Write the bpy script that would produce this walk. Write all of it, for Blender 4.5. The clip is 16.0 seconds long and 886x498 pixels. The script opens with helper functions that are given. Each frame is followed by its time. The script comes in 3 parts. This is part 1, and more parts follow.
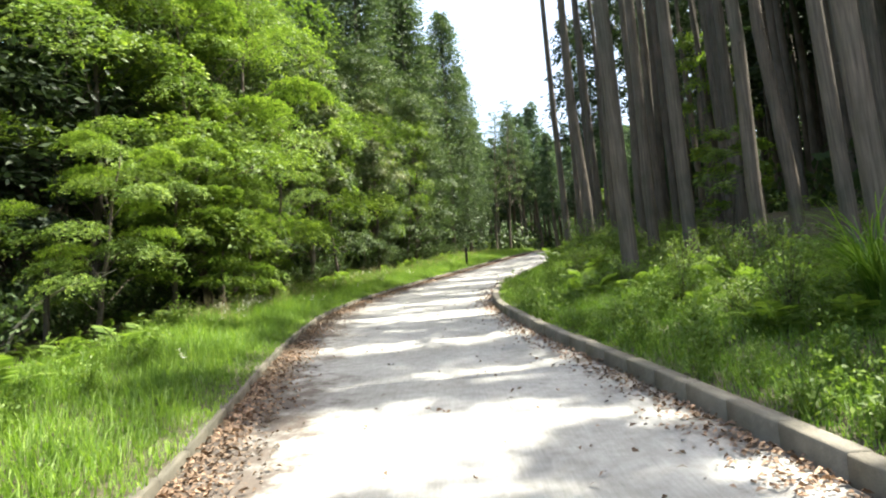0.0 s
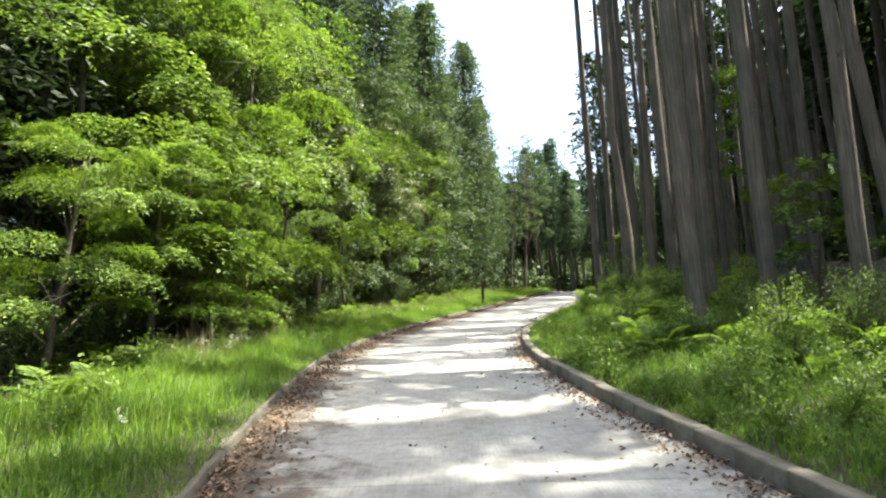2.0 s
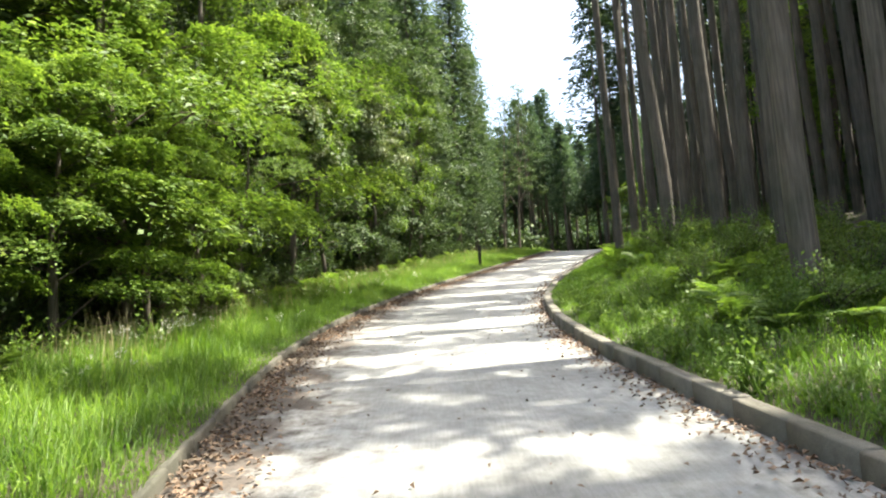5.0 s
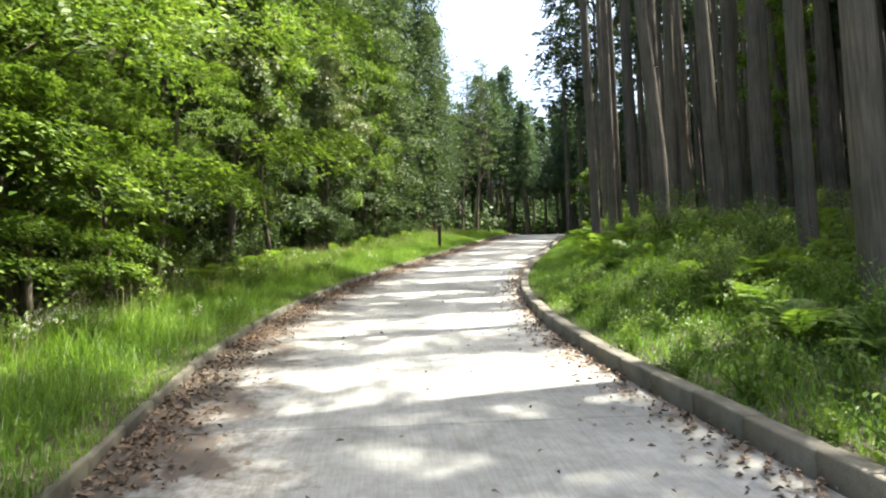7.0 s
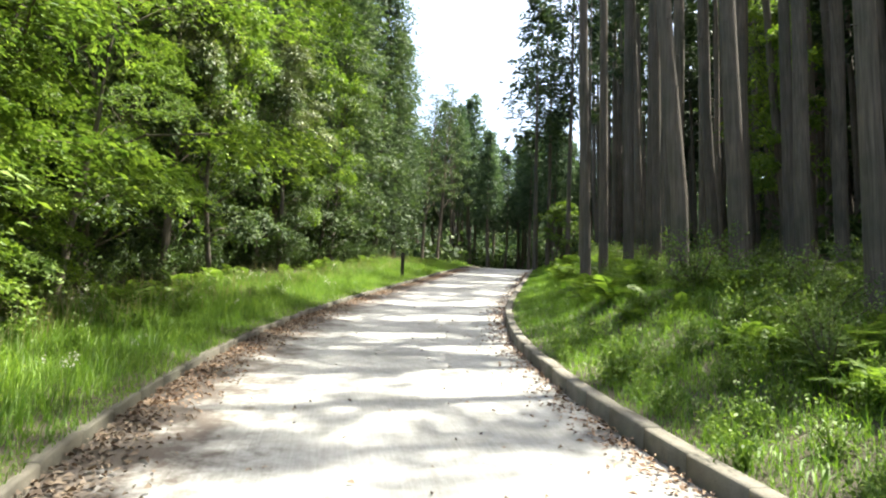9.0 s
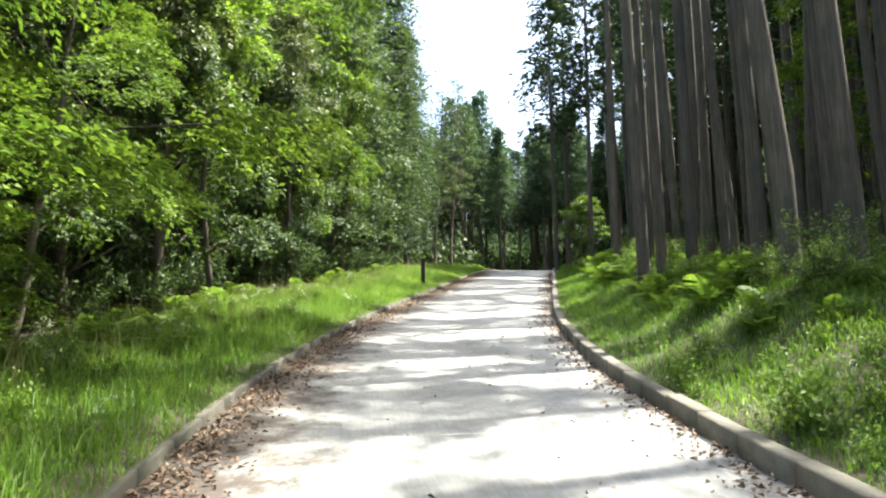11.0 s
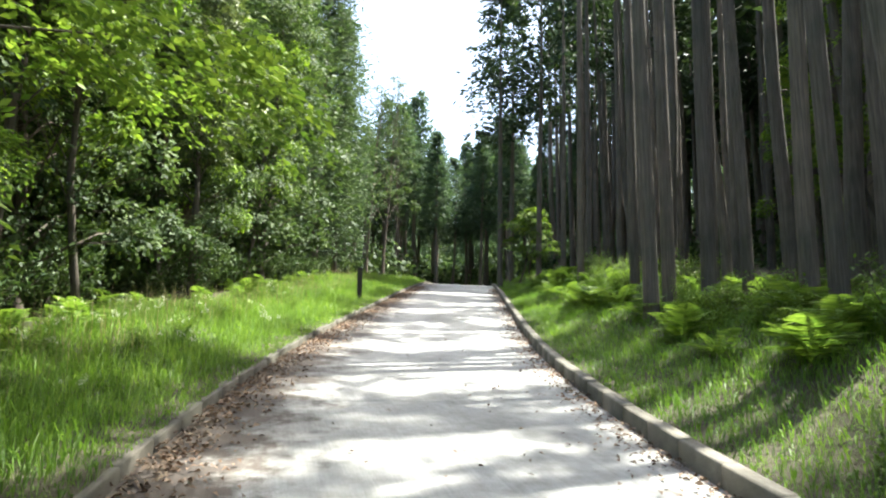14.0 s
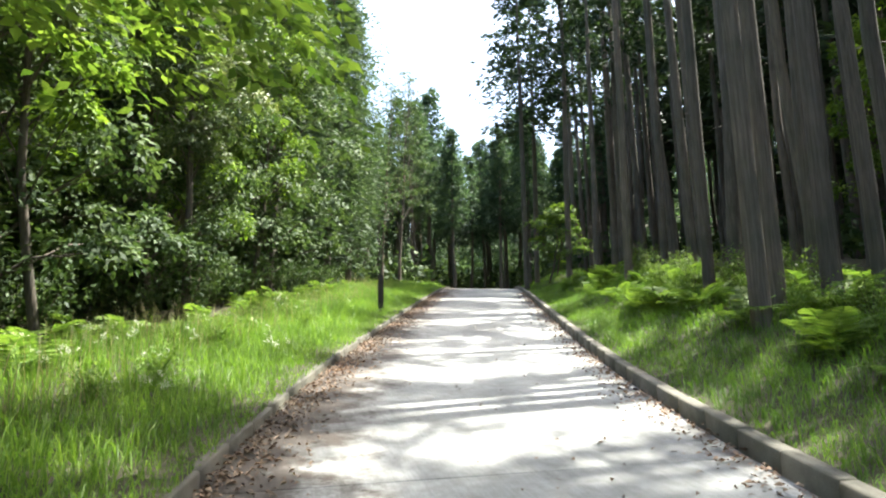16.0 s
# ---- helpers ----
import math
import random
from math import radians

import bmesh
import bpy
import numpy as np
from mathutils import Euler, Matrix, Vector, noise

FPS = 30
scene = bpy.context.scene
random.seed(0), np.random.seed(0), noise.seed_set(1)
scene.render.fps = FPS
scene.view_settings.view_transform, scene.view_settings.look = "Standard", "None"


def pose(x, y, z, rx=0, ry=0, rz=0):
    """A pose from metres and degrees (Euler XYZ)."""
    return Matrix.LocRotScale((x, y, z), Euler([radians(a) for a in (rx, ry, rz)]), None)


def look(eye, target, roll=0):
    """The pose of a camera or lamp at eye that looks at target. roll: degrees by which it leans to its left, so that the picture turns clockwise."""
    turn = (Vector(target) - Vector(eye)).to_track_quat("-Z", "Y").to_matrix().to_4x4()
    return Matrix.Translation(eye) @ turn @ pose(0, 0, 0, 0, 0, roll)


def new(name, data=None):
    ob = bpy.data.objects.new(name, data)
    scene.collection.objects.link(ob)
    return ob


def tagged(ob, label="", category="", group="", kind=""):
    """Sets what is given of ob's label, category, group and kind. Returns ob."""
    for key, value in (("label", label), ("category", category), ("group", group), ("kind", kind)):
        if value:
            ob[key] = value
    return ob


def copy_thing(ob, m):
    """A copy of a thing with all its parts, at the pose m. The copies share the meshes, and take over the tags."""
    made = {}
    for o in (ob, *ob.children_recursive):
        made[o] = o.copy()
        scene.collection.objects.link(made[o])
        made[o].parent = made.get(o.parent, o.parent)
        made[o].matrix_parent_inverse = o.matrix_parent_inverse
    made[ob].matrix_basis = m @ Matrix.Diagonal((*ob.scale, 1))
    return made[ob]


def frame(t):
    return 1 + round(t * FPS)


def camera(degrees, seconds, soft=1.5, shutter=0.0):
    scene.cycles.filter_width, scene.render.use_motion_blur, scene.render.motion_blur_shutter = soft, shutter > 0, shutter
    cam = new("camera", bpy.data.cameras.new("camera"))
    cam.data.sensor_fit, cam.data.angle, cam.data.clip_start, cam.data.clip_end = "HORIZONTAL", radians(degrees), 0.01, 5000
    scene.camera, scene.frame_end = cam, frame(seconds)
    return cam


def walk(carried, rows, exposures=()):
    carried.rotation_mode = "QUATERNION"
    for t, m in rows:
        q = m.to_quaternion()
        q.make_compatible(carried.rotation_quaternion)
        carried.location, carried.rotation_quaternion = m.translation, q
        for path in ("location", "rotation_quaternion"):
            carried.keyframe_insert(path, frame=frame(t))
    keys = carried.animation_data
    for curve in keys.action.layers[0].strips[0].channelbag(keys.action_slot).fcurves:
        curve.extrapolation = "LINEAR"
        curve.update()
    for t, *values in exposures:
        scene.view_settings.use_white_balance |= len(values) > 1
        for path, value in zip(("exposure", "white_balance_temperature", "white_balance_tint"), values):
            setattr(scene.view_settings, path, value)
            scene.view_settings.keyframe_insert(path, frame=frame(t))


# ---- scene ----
cam = camera(68.6, 16.0, 2.1)
METRES, EYE, TILT, LEAN, TURN = 18.0, 1.35, 0.0, 0.0, 0.0
ROWS = [
    (0.0, 0.0, 0.0, 0.0, 0.53, 7.28, 4.18),
    (0.5, -0.0137, 0.0317, 0.0045, 2.12, 7.18, 2.59),
    (1.0, -0.0158, 0.0619, 0.0086, 1.82, 8.02, 1.23),
    (1.5, -0.022, 0.0925, 0.0118, 2.12, 9.45, 0.89),
    (2.0, -0.0206, 0.1225, 0.0164, 0.86, 10.47, 1.59),
    (2.5, -0.0281, 0.1538, 0.0195, 1.53, 11.6, 2.25),
    (3.0, -0.0292, 0.1835, 0.0229, -0.19, 11.05, 2.48),
    (3.5, -0.0359, 0.2152, 0.0252, -0.4, 9.03, 3.21),
    (4.0, -0.0377, 0.2452, 0.0292, -0.96, 8.39, 3.51),
    (6.5, -0.0519, 0.3848, 0.0485, 0.87, 5.29, 2.67),
    (7.0, -0.0533, 0.4151, 0.0526, -4.81, 5.16, 1.54),
    (7.5, -0.0563, 0.4479, 0.056, -4.19, 6.2, -0.33),
    (8.0, -0.0582, 0.4782, 0.0604, -6.37, 6.21, -1.0),
    (8.5, -0.0634, 0.5119, 0.0648, -7.57, 6.96, -0.93),
    (9.0, -0.0677, 0.5429, 0.069, -9.51, 7.66, -1.81),
    (9.5, -0.0751, 0.5777, 0.0723, -6.23, 7.79, -1.5),
    (12.0, -0.0868, 0.7234, 0.0924, -11.55, 8.78, 2.15),
    (12.5, -0.0862, 0.7569, 0.096, -12.98, 10.15, 1.81),
    (13.0, -0.0874, 0.7868, 0.1003, -15.28, 9.51, 0.69),
    (13.5, -0.0851, 0.8222, 0.1045, -15.86, 8.65, -0.02),
    (14.0, -0.0868, 0.8523, 0.1099, -15.89, 8.9, -0.81),
    (14.5, -0.0835, 0.886, 0.1139, -16.3, 10.2, 0.03),
    (15.0, -0.0846, 0.9176, 0.1183, -16.13, 10.6, 0.95),
    (15.5, -0.0821, 0.9538, 0.1221, -14.76, 12.41, 2.08),
    (16.0, -0.08, 0.9824, 0.1261, -14.63, 9.26, 1.15),
]
walk(cam, [(t, pose(0, 0, EYE, TILT, LEAN, TURN) @ pose(METRES * x, METRES * y, METRES * z, 90 + pitch, roll, yaw)) for t, x, y, z, yaw, pitch, roll in ROWS], [(0.0, 2.03, 6700, 6), (4.0, 2.1, 6650, 6), (7.0, 2.03, 6650, 6), (9.5, 2.1, 6550, 6), (12.0, 2.2, 6300, 6), (16.0, 2.22, 6250, 6)])

# ---- world, sun, exposure ----
SUN_AZ, SUN_EL = radians(79), radians(64)
world = bpy.data.worlds.new("sky")
scene.world = world
world.use_nodes = True
wt = world.node_tree
sky = wt.nodes.new("ShaderNodeTexSky")
sky.sky_type, sky.sun_disc = "NISHITA", False
sky.sun_elevation, sky.sun_rotation = SUN_EL, SUN_AZ
sky.air_density, sky.dust_density, sky.ozone_density = 1.0, 5.0, 1.0
wt.nodes["Background"].inputs["Strength"].default_value = 0.145
wt.links.new(sky.outputs["Color"], wt.nodes["Background"].inputs["Color"])
SUN_DIR = Vector((math.sin(SUN_AZ) * math.cos(SUN_EL), math.cos(SUN_AZ) * math.cos(SUN_EL), math.sin(SUN_EL)))
sun = new("sun", bpy.data.lights.new("sun", "SUN"))
sun.data.energy, sun.data.angle, sun.data.color = 5.0, radians(0.7), (1.0, 0.95, 0.86)
sun.matrix_world = look(SUN_DIR * 200, (0, 0, 0))

# ---- materials ----


def nodes_of(name):
    m = bpy.data.materials.new(name)
    m.use_nodes = True
    return m, m.node_tree, m.node_tree.nodes["Principled BSDF"]


def add(t, kind, **values):
    n = t.nodes.new(kind)
    for k, v in values.items():
        n.inputs[k].default_value = v
    return n


def ramp(t, stops):
    n = t.nodes.new("ShaderNodeValToRGB")
    e = n.color_ramp.elements
    e[0].position, e[0].color = stops[0][0], (*stops[0][1], 1)
    e[1].position, e[1].color = stops[-1][0], (*stops[-1][1], 1)
    for p, c in stops[1:-1]:
        x = e.new(p)
        x.color = (*c, 1)
    return n


def mix(t, a, b, fac, mode="MIX"):
    n = t.nodes.new("ShaderNodeMix")
    n.data_type, n.blend_type = "RGBA", mode
    for sock, v in ((n.inputs[6], a), (n.inputs[7], b), (n.inputs[0], fac)):
        if isinstance(v, bpy.types.NodeSocket):
            t.links.new(v, sock)
        elif isinstance(v, (int, float)):
            sock.default_value = v
        else:
            sock.default_value = (*v, 1)
    return n.outputs[2]


def noise_of(t, scale, detail=4, stretch=None, rough=0.55):
    co = t.nodes.new("ShaderNodeTexCoord")
    n = add(t, "ShaderNodeTexNoise", Scale=scale, Detail=detail, Roughness=rough)
    if stretch:
        mp = t.nodes.new("ShaderNodeMapping")
        mp.inputs["Scale"].default_value = stretch
        t.links.new(co.outputs["Object"], mp.inputs["Vector"])
        t.links.new(mp.outputs["Vector"], n.inputs["Vector"])
    else:
        t.links.new(co.outputs["Object"], n.inputs["Vector"])
    return n.outputs["Fac"]


def bump(t, p, height, strength, distance):
    b = add(t, "ShaderNodeBump", Strength=strength, Distance=distance)
    t.links.new(height, b.inputs["Height"])
    t.links.new(b.outputs["Normal"], p.inputs["Normal"])


def leaf_mat(name, dark, light, sheer=0.35, rough=0.5, tint=None):
    """Foliage: each leaf its own tone, some light coming through."""
    m, t, p = nodes_of(name)
    g = t.nodes.new("ShaderNodeNewGeometry")
    mid = tuple((a + b) / 2 for a, b in zip(dark, light))
    r = ramp(t, [(0.0, dark), (0.6, mid), (1.0, light)])
    t.links.new(g.outputs["Random Per Island"], r.inputs["Fac"])
    big = noise_of(t, 0.9, 3)
    rb = ramp(t, [(0.34, (0.6, 0.66, 0.6)), (0.66, (1.28, 1.22, 1.02))])
    t.links.new(big, rb.inputs["Fac"])
    col = mix(t, r.outputs["Color"], rb.outputs["Color"], 1.0, "MULTIPLY")
    t.links.new(col, p.inputs["Base Color"])
    p.inputs["Roughness"].default_value = rough
    p.inputs["Specular IOR Level"].default_value = 0.25
    tr = t.nodes.new("ShaderNodeBsdfTranslucent")
    tc = mix(t, col, tint or (1.3, 1.4, 0.7), 1.0, "MULTIPLY")
    t.links.new(tc, tr.inputs["Color"])
    mx = t.nodes.new("ShaderNodeMixShader")
    mx.inputs[0].default_value = sheer
    t.links.new(p.outputs[0], mx.inputs[1])
    t.links.new(tr.outputs[0], mx.inputs[2])
    t.links.new(mx.outputs[0], t.nodes["Material Output"].inputs["Surface"])
    return m


def concrete_mat(name, base, stain, dirt=False):
    m, t, p = nodes_of(name)
    n1, n2, n3 = noise_of(t, 0.8, 5), noise_of(t, 9, 6), noise_of(t, 160, 3)
    r1 = ramp(t, [(0.3, stain), (0.62, base)])
    t.links.new(n1, r1.inputs["Fac"])
    r2 = ramp(t, [(0.3, (0.78, 0.77, 0.74)), (0.6, (1.04, 1.04, 1.03))])
    t.links.new(n2, r2.inputs["Fac"])
    r3 = ramp(t, [(0.3, (0.7, 0.7, 0.7)), (0.55, (1.05, 1.05, 1.05))])
    t.links.new(n3, r3.inputs["Fac"])
    c = mix(t, r1.outputs["Color"], r2.outputs["Color"], 1.0, "MULTIPLY")
    c = mix(t, c, r3.outputs["Color"], 0.8, "MULTIPLY")
    if dirt:
        uv = t.nodes.new("ShaderNodeUVMap")
        sep = t.nodes.new("ShaderNodeSeparateXYZ")
        t.links.new(uv.outputs["UV"], sep.inputs[0])
        ab = t.nodes.new("ShaderNodeMath")
        ab.operation = "ABSOLUTE"
        sh = t.nodes.new("ShaderNodeMath")
        sh.operation = "SUBTRACT"
        sh.inputs[1].default_value = 0.2
        t.links.new(sep.outputs["X"], sh.inputs[0])
        t.links.new(sh.outputs[0], ab.inputs[0])
        nn = noise_of(t, 2.6, 8, None, 0.72)
        sm = t.nodes.new("ShaderNodeMath")
        sm.operation = "MULTIPLY_ADD"
        t.links.new(nn, sm.inputs[0])
        sm.inputs[1].default_value = 1.7
        t.links.new(ab.outputs[0], sm.inputs[2])
        sc = t.nodes.new("ShaderNodeMath")
        sc.operation = "MULTIPLY_ADD"
        t.links.new(sm.outputs[0], sc.inputs[0])
        sc.inputs[1].default_value, sc.inputs[2].default_value = 3.2, -4.8
        sc.use_clamp = True
        c = mix(t, c, (0.075, 0.06, 0.047), sc.outputs[0])
    t.links.new(c, p.inputs["Base Color"])
    p.inputs["Roughness"].default_value = 0.85
    fine = noise_of(t, 1.0, 4, (55, 3, 3), 0.6) if dirt else n3
    rf = ramp(t, [(0.3, (0.84, 0.84, 0.84)), (0.7, (1.1, 1.1, 1.1))])
    t.links.new(fine, rf.inputs["Fac"])
    t.links.new(mix(t, c, rf.outputs["Color"], 1.0, "MULTIPLY"), p.inputs["Base Color"])
    bump(t, p, n3, 0.6, 0.005)
    return m


def bark_mat(name, dark, light):
    m, t, p = nodes_of(name)
    n1 = noise_of(t, 1.0, 6, (26, 26, 1.3), 0.65)
    n2 = noise_of(t, 1.3, 4)
    r = ramp(t, [(0.32, dark), (0.68, light)])
    t.links.new(n1, r.inputs["Fac"])
    r2 = ramp(t, [(0.35, (0.7, 0.76, 0.68)), (0.65, (1.15, 1.08, 1.02))])
    t.links.new(n2, r2.inputs["Fac"])
    c = mix(t, r.outputs["Color"], r2.outputs["Color"], 1.0, "MULTIPLY")
    oi = t.nodes.new("ShaderNodeObjectInfo")
    ro = ramp(t, [(0.0, (0.75, 0.75, 0.75)), (1.0, (1.2, 1.15, 1.1))])
    t.links.new(oi.outputs["Random"], ro.inputs["Fac"])
    c = mix(t, c, ro.outputs["Color"], 1.0, "MULTIPLY")
    t.links.new(c, p.inputs["Base Color"])
    p.inputs["Roughness"].default_value = 0.9
    bump(t, p, n1, 0.8, 0.02)
    return m


def soil_mat(name):
    m, t, p = nodes_of(name)
    n1, n2 = noise_of(t, 0.5, 5), noise_of(t, 14, 6, None, 0.7)
    r1 = ramp(t, [(0.35, (0.03, 0.035, 0.013)), (0.6, (0.055, 0.065, 0.02))])
    t.links.new(n1, r1.inputs["Fac"])
    r2 = ramp(t, [(0.35, (0.035, 0.024, 0.015)), (0.55, (0.065, 0.048, 0.03)), (0.7, (0.06, 0.075, 0.022))])
    t.links.new(n2, r2.inputs["Fac"])
    c = mix(t, r1.outputs["Color"], r2.outputs["Color"], 0.6)
    t.links.new(c, p.inputs["Base Color"])
    p.inputs["Roughness"].default_value = 0.95
    bump(t, p, n2, 0.9, 0.05)
    return m


ROAD = concrete_mat("road_concrete", (0.325, 0.325, 0.308), (0.22, 0.218, 0.203), True)
KERB = concrete_mat("kerb_concrete", (0.165, 0.15, 0.118), (0.075, 0.07, 0.048))
# darker than KERB: moss and dirt, plus the grass's shade put into the colour
KERB_OLD_SHADED = concrete_mat("mossy_shaded_kerb_concrete", (0.1, 0.09, 0.068), (0.045, 0.045, 0.028))
SOIL = soil_mat("forest_soil")
BARK_CEDAR = bark_mat("cedar_bark", (0.066, 0.056, 0.047), (0.165, 0.142, 0.12))
BARK_BROAD = bark_mat("broadleaf_bark", (0.05, 0.042, 0.034), (0.13, 0.11, 0.09))
GRASS = leaf_mat("grass_blades", (0.08, 0.155, 0.025), (0.2, 0.3, 0.065), 0.5, 0.5)
GRASS_DARK = leaf_mat("sedge_blades", (0.075, 0.15, 0.025), (0.17, 0.27, 0.05), 0.4, 0.5)
MAPLE = leaf_mat("maple_leaves", (0.07, 0.128, 0.026), (0.2, 0.28, 0.058), 0.35, 0.55, (1.3, 1.38, 0.75))
EVERGREEN = leaf_mat("glossy_leaves", (0.034, 0.062, 0.028), (0.1, 0.142, 0.058), 0.28, 0.62)
# base green lowered so that the colour carries the shade of the wood's edge
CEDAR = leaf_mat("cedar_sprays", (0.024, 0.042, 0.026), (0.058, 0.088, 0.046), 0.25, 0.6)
# lighter, bluer cedar green: sunlit tops and distance haze put into the colour
CEDAR_HAZED = leaf_mat("hazed_cedar_sprays", (0.042, 0.075, 0.055), (0.09, 0.135, 0.094), 0.35, 0.65)
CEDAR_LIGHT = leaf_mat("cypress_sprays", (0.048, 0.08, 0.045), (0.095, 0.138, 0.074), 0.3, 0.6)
FERN = leaf_mat("fern_fronds", (0.09, 0.155, 0.032), (0.2, 0.28, 0.065), 0.4, 0.5)
SHRUB = leaf_mat("shrub_leaves", (0.08, 0.13, 0.038), (0.18, 0.24, 0.08), 0.38, 0.6)
LITTER = leaf_mat("dead_leaves", (0.085, 0.055, 0.04), (0.26, 0.185, 0.145), 0.1, 0.7, (1, 0.8, 0.6))
PETAL = leaf_mat("white_petals", (0.6, 0.6, 0.55), (0.8, 0.8, 0.76), 0.3, 0.6, (1, 1, 1))
STRAW = leaf_mat("straw_grass", (0.2, 0.18, 0.1), (0.36, 0.32, 0.19), 0.3, 0.7, (1, 1, 0.8))
DARKWOOD = bark_mat("dark_post_wood", (0.02, 0.017, 0.014), (0.05, 0.043, 0.036))

# ---- plan: the road climbs ahead and bends ----
KNOT_Y = (-30, 0, 5, 10, 15, 20, 25, 30, 40, 60, 90)
KNOT_X = (3.5, 0.4, 0.02, -0.64, -0.95, -0.4, 0.8, 2.42, 5.8, 12.6, 20.0)
HALF = 1.93
CREST, EASE, SLOPE = 50.0, 12.0, 0.131


def centre(y):
    """The road's middle line, smoothed between its knots."""
    y = np.asarray(y, float)
    return sum(w * np.interp(y + o, KNOT_Y, KNOT_X) for o, w in ((-2.4, 0.12), (-1.2, 0.23), (0, 0.3), (1.2, 0.23), (2.4, 0.12)))


def turn_at(y):
    return (centre(y + 0.3) - centre(y - 0.3)) / 0.6


def smooth(a, b, v):
    u = np.clip((np.asarray(v, float) - a) / (b - a), 0, 1)
    return u * u * (3 - 2 * u)


def road_z(y):
    y = np.asarray(y, float)
    y = np.maximum(y, -40)
    u = np.clip((y - CREST) / EASE, 0, 1)
    return np.where(y < CREST, SLOPE * y, SLOPE * CREST + SLOPE * EASE * (u - u * u / 2)) - 0.07 + 0.5 * smooth(20, 50, y)


def ground_off(d, y):
    """Height of the ground over the road, d metres to the right of the middle line."""
    d, y = np.asarray(d, float), np.asarray(y, float)
    wob = 0.05 * np.sin(0.9 * y + 0.7 * d) + 0.05 * np.sin(0.37 * y - 1.1 * d)
    bank = smooth(12.5, 19.5, y)
    right = 0.1 + (0.42 + 0.4 * bank) * smooth(2.5 - 0.3 * bank, 5.2 - 0.5 * bank, d) + (0.6 + 0.3 * bank) * smooth(5, 14, d) + 8.5 * smooth(15, 45, d) + wob * smooth(2.4, 4, d)
    left = 0.09 + 0.12 * smooth(2.4, 4.5, -d) - 0.25 * smooth(5, 9, -d) + 6.0 * smooth(10, 40, -d) + wob * smooth(2.6, 4, -d)
    hill = 16 * smooth(66, 125, y)
    return np.where(np.abs(d) < HALF + 0.03, np.where(y > 67, 0.1, -0.14), np.where(d > 0, right, left)) + hill


def spot(d, y):
    """The place on the ground d metres to the right of the middle line."""
    k = math.sqrt(1 + float(turn_at(y)) ** 2)
    return float(centre(y)) + d * k, y, float(road_z(y) + ground_off(d, y))


def ground_at(x, y):
    k = math.sqrt(1 + float(turn_at(y)) ** 2)
    d = (x - float(centre(y))) / k
    return float(road_z(y) + ground_off(d, y))


# ---- mesh helpers ----
def quads(name, v, f, mat, soft=False, uv=None, second=None, first=0):
    """A mesh of quads from arrays of corners and indices."""
    v, f = np.asarray(v, np.float32), np.asarray(f, np.int32)
    me = bpy.data.meshes.new(name)
    me.vertices.add(len(v))
    me.vertices.foreach_set("co", v.ravel())
    me.loops.add(f.size)
    me.loops.foreach_set("vertex_index", f.ravel())
    me.polygons.add(len(f))
    me.polygons.foreach_set("loop_start", np.arange(0, f.size, 4, dtype=np.int32))
    me.update(calc_edges=True)
    if uv is not None:
        me.uv_layers.new(name="UVMap").data.foreach_set("uv", np.asarray(uv, np.float32)[f.ravel()].ravel())
    if soft:
        me.polygons.foreach_set("use_smooth", [True] * len(f))
    me.materials.append(mat)
    if second:
        me.materials.append(second)
        me.polygons.foreach_set("material_index", (np.arange(len(f)) >= first).astype(np.int32))
    return me


class Geo:
    """Gathers quads."""

    def __init__(self):
        self.v, self.f, self.n = [], [], 0

    def put(self, v, f):
        self.v.append(np.asarray(v, float).reshape(-1, 3))
        self.f.append(np.asarray(f, int).reshape(-1, 4) + self.n)
        self.n += len(self.v[-1])

    def tube(self, pts, radii, sides=8):
        pts = np.asarray(pts, float)
        a = np.linspace(0, 2 * np.pi, sides, endpoint=False)
        rings = []
        for i, (p, r) in enumerate(zip(pts, radii)):
            d = pts[min(i + 1, len(pts) - 1)] - pts[max(i - 1, 0)]
            d = d / (np.linalg.norm(d) + 1e-9)
            s = np.cross(d, (0.31, 0.95, 0.05) if abs(d[2]) > 0.5 else (0, 0, 1))
            s /= np.linalg.norm(s)
            u = np.cross(d, s)
            rings.append(p + r * (np.cos(a)[:, None] * s + np.sin(a)[:, None] * u))
        v = np.concatenate(rings)
        i, j = np.meshgrid(np.arange(len(pts) - 1), np.arange(sides), indexing="ij")
        k = (j + 1) % sides
        self.put(v, np.stack([i * sides + j, i * sides + k, (i + 1) * sides + k, (i + 1) * sides + j], -1))

    def leaves(self, p, d, n, length, width, fold=0.15, wide=0.45):
        """Pointed leaves from base p along d, with face normal about n."""
        d = d / (np.linalg.norm(d, axis=1, keepdims=True) + 1e-9)
        s = np.cross(d, n)
        s /= np.linalg.norm(s, axis=1, keepdims=True) + 1e-9
        n = np.cross(s, d)
        L, W = np.asarray(length)[:, None], np.asarray(width)[:, None]
        m = p + d * L * wide + n * W * fold
        v = np.stack([p, m + s * W / 2, p + d * L - n * W * fold, m - s * W / 2], 1)
        self.put(v, np.arange(4 * len(p)))

    def mesh(self, name, mat, soft=False):
        return quads(name, np.concatenate(self.v), np.concatenate(self.f), mat, soft)


def unit(rng, n):
    v = rng.normal(size=(n, 3))
    return v / np.linalg.norm(v, axis=1, keepdims=True)


def thing(name, place, label, category, group="", kind=""):
    ob = new(name)
    ob.matrix_basis = place
    return tagged(ob, label, category, group, kind)


def part(name, me, parent, label="", m=None):
    ob = new(name, me)
    ob.parent = parent
    if m is not None:
        ob.matrix_basis = m
    return tagged(ob, label) if label else ob


